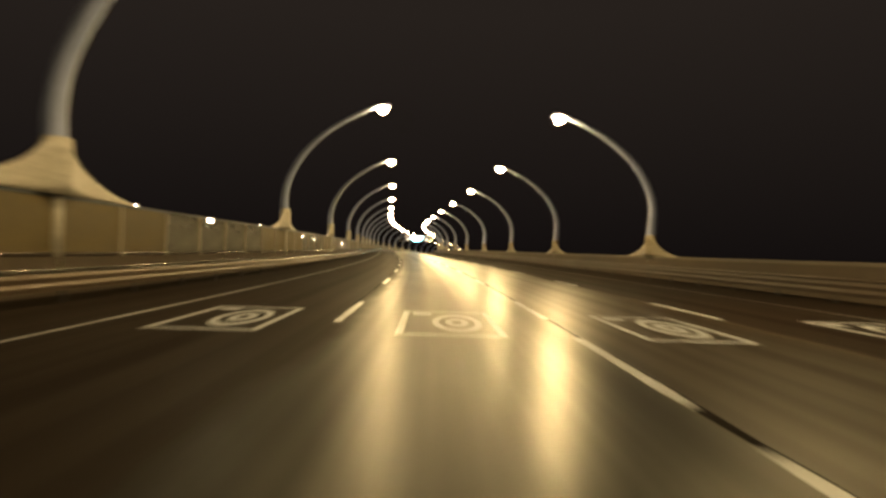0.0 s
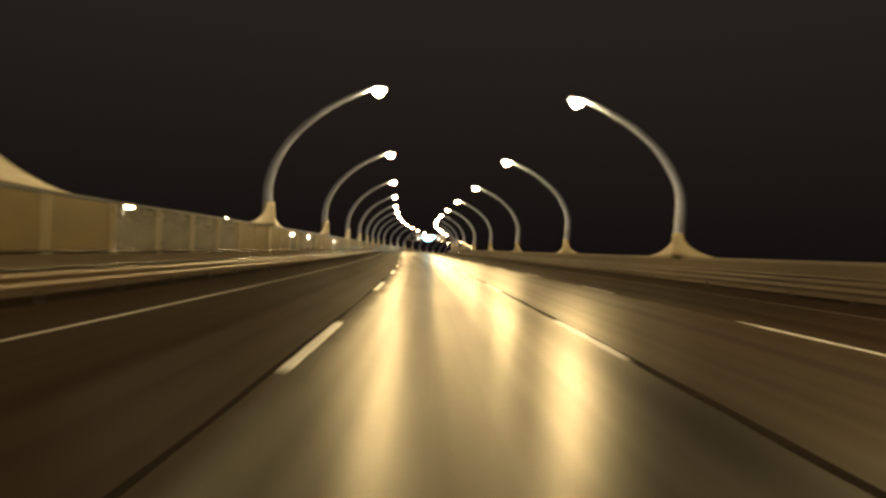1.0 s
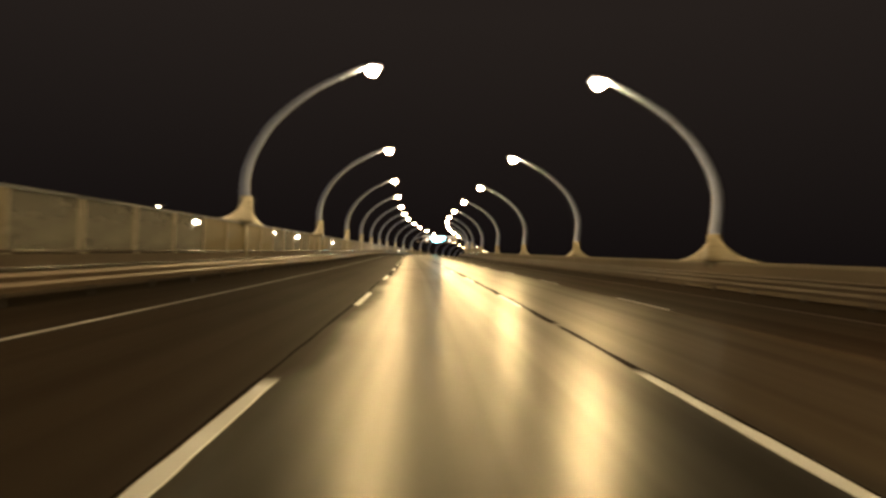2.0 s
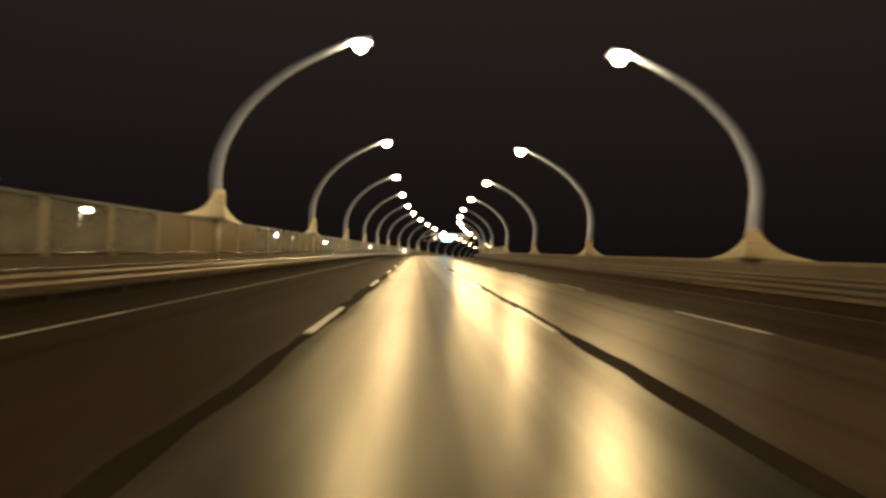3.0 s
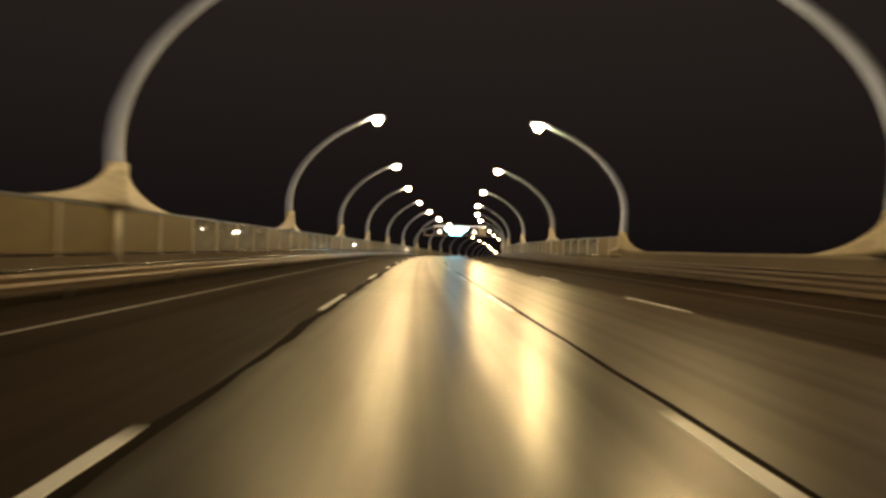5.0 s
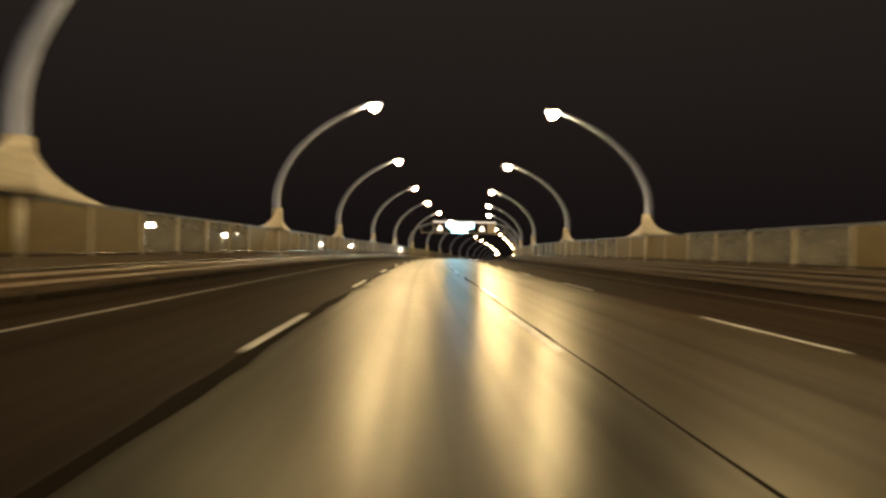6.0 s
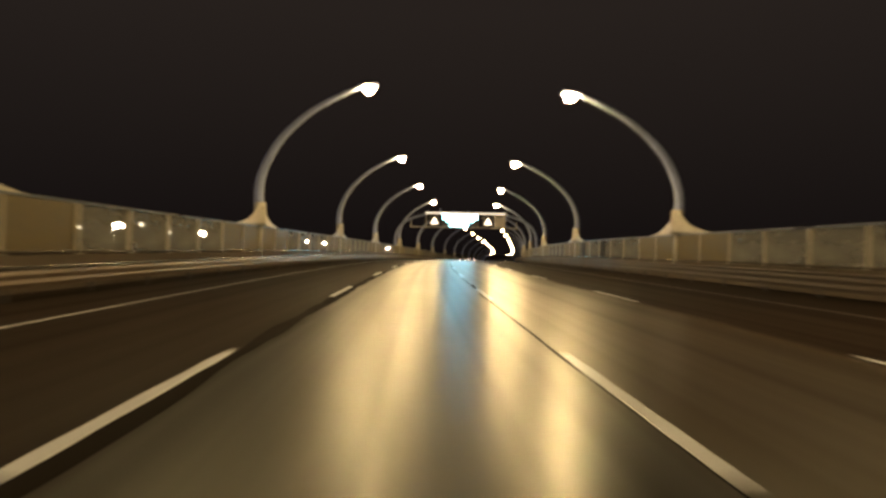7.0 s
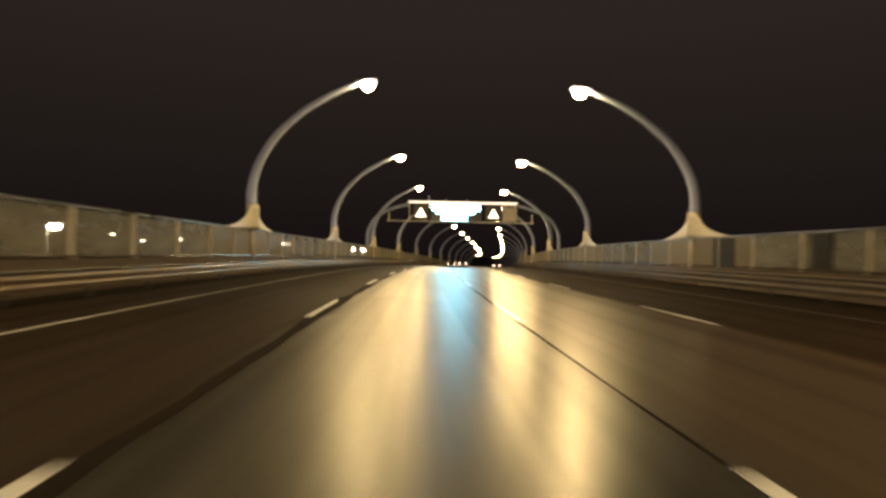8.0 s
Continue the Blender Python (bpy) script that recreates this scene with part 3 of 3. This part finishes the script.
# ---- the sign gantry ----
def gantry(s):
    g = tagged(new("sign_gantry"), "steel sign gantry over the motorway with lit message boards", "gantry")
    g.matrix_basis = stand(s, 0.0)
    x0, x1 = MAST_L - 0.2, MAST_R + 0.9
    for x, w in ((x0, 1), (x1, -1)):
        pts = smooth_path([(x, 0, -0.05), (x, 0, 3.2), (x + w * 0.15, 0, 4.6), (x + w * 0.9, 0, 5.9), (x + w * 2.2, 0, 6.9), (x + w * 4.2, 0, 7.6), (x + w * 5.2, 0, 7.8)], 4)
        part("leg", tube(pts, [0.24 - 0.06 * i / (len(pts) - 1) for i in range(len(pts))]), STEEL, g, "bowed steel leg")
    for z, y in ((8.12, -0.5), (8.12, 0.5)):
        part("beam", box(bmesh.new(), -4.3, 9.7, y - 0.1, y + 0.1, z - 0.12, z + 0.12, 0.02), WHITE, g)
    part("strip_light", box(bmesh.new(), -4.1, 9.5, -0.63, -0.605, 8.02, 8.16), STRIP, g, "lit strip along the beam")
    for i in range(13):
        x = -4.0 + i * 1.12
        part("brace", tube([(x, -0.5, 8.12), (x + (0.56 if i < 12 else 0), 0.5, 8.12)], [0.04, 0.04], 6), STEEL, g)
    part("walkway", box(bmesh.new(), -6.9, 11.7, -0.5, 0.35, 5.62, 5.74, 0.02), WHITE, g, "pale steel maintenance walkway")
    for x in (-6.7, -4.1, 9.5, 11.5):
        part("walkway_post", box(bmesh.new(), x - 0.05, x + 0.05, -0.08, 0.08, 5.74, 7.95 if -5 < x < 10 else 6.8), WHITE, g)
    for x0b, x1b in ((-3.55, -1.65), (-1.4, 5.1), (5.6, 7.55)):
        part("board", box(bmesh.new(), x0b, x1b, -0.45, -0.15, 5.76, 7.92, 0.03), DARK, g, "dark message board")
    # lit rows of the message board: writing too bright to read
    for i, (a, b) in enumerate(((-1.2, 4.85), (-1.2, 4.85), (-0.6, 4.2), (0.05, 3.25), (0.05, 3.25))):
        z = 7.66 - i * 0.42
        part("display_line", box(bmesh.new(), a, b, -0.475, -0.455, z - 0.11, z + 0.11), SIGN_BLUE, g, "glowing blue-white line")
    for xm in (-2.6, 6.6):
        bm = bmesh.new()
        v = [(xm - 0.64, 6.25), (xm + 0.64, 6.25), (xm, 7.4)]
        fr = [bm.verts.new((a, -0.475, b)) for a, b in v]
        bk = [bm.verts.new((a, -0.455, b)) for a, b in v]
        bm.faces.new(fr)
        bm.faces.new(bk[::-1])
        for i in range(3):
            bm.faces.new((fr[i], bk[i], bk[(i + 1) % 3], fr[(i + 1) % 3]))
        bmesh.ops.recalc_face_normals(bm, faces=bm.faces)
        part("warning_triangle", bm, SIGN_WARM, g, "glowing warm triangle")
    sb = part("sign_plate", box(bmesh.new(), 7.75, 9.55, -0.35, -0.30, 5.83, 7.95, 0.02), BOARD, g, "pale cream sign plate")
    part("dark_bar", box(bmesh.new(), 8.15, 9.2, -0.36, -0.352, 7.55, 7.7), DARK, sb)
    for xm, h in ((-1.6, 0.7), (0.6, 0.35), (3.2, 0.35)):
        part("sensor", box(bmesh.new(), xm - 0.12, xm + 0.12, -0.6, -0.4, 8.17, 8.17 + h, 0.02), STEEL, g)
    return g


gantry(316.0)


# ---- lamps on the land beside the motorway ----
def yard_lamp(h, weak=False):
    o = tagged(new("yard_lamp"), "distant lit yard lamp on a thin pole", "street lamp", "distant lamps beside the motorway")
    part("pole", tube([(-0.4, 0, -0.3), (-0.4, 0, h)], [0.09, 0.06], 8), DARK, o)
    hd = part("lamp_head", box(bmesh.new(), -0.45, 0.85, -0.33, 0.33, h, h + 0.16, 0.03), DARK, o)
    k = 0.45 if weak else 1.0
    part("lens", box(bmesh.new(), -0.25 * k, 0.60 * k, -0.30 * k, 0.30 * k, h - 0.42 * k, h - 0.003, 0.12 * k), CITY_WEAK if weak else CITY, hd)
    return o


for _s, _h in ((67.5, 10.0), (96, 9.9), (133, 10.3), (146, 9.2), (170.5, 9.1), (193, 9.0), (218.5, 8.7), (232, 8.4), (245, 8.5), (260.5, 7.6), (266.5, 8.1), (271, 8.3), (277, 7.7),
               (285.5, 8.0), (294, 7.6), (299.5, 7.2), (308, 7.6), (318, 8.0), (332, 8.4), (344, 8.4), (348.5, 8.4), (398, 9.4), (410, 9.6)):
    _p = stand(_s, -30.0)
    _p.translation.z = float(np.interp(_p.translation.y, AY, AZ)) - 5.0
    _o = yard_lamp(_h, _s in (133, 232, 260.5, 271, 277, 294, 299.5, 308, 348.5))
    _o.matrix_basis = _p


# ---- traffic far ahead ----
PAINT_CAR = surface("grey_car_paint", (0.22, 0.22, 0.23), (0.16, 0.16, 0.17), (0.2, 0.3), metal=0.4, bump=0.02)
TYRE = surface("tyre_rubber", (0.03, 0.03, 0.03), (0.02, 0.02, 0.02), (0.8, 0.9))
PANE = surface("dark_car_glass", (0.02, 0.02, 0.025), (0.015, 0.015, 0.02), (0.05, 0.1), bump=0.0)
TAIL = glow("tail_lamp", (1.0, 0.72, 0.55), 9.0)


def car():
    c = tagged(new("car"), "grey hatchback car with lit rear lamps on the motorway", "car", "cars far ahead on the motorway")

    def hull(rows, bm):
        rings = [[bm.verts.new((x, y, z)) for x, z in ((-w, z0), (-w * 1.02, (z0 + z1) / 2), (-w * 0.92, z1), (w * 0.92, z1), (w * 1.02, (z0 + z1) / 2), (w, z0))] for y, w, z0, z1 in rows]
        for a, b in zip(rings, rings[1:]):
            for j in range(6):
                bm.faces.new((a[j], a[(j + 1) % 6], b[(j + 1) % 6], b[j]))
        bm.faces.new(rings[0])
        bm.faces.new(rings[-1][::-1])
        bmesh.ops.recalc_face_normals(bm, faces=bm.faces)
        return bm

    part("body", hull([(-2.1, 0.80, 0.35, 0.85), (-2.0, 0.86, 0.25, 0.98), (-0.8, 0.89, 0.22, 0.98), (0.7, 0.89, 0.22, 0.95), (1.8, 0.85, 0.25, 0.80), (2.1, 0.72, 0.35, 0.65)], bmesh.new()), PAINT_CAR, c)
    part("cabin", hull([(-1.9, 0.74, 0.96, 1.0), (-1.5, 0.72, 0.96, 1.42), (-0.2, 0.72, 0.95, 1.48), (0.4, 0.70, 0.94, 1.42), (1.1, 0.72, 0.90, 0.95)], bmesh.new()), PANE, c, "dark windows")
    part("roof", hull([(-1.5, 0.62, 1.40, 1.47), (-0.2, 0.64, 1.46, 1.51), (0.4, 0.62, 1.40, 1.45)], bmesh.new()), PAINT_CAR, c)
    for x in (-0.76, 0.76):
        for y in (-1.3, 1.3):
            bm = tube([(x - 0.1, y, 0.32), (x + 0.1, y, 0.32)], [0.32, 0.32], 16)
            part("wheel", bm, TYRE, c)
        part("tail_lamp", box(bmesh.new(), x - 0.14, x + 0.14, -2.12, -2.02, 0.68, 0.86, 0.02), TAIL, c, "glowing rear lamp")
    return c


_c = car()
_c.matrix_basis = stand(384.0, 0.1)
for _s, _x in ((398.0, -3.7), (404.0, 7.7)):
    copy_thing(_c, stand(_s, _x))
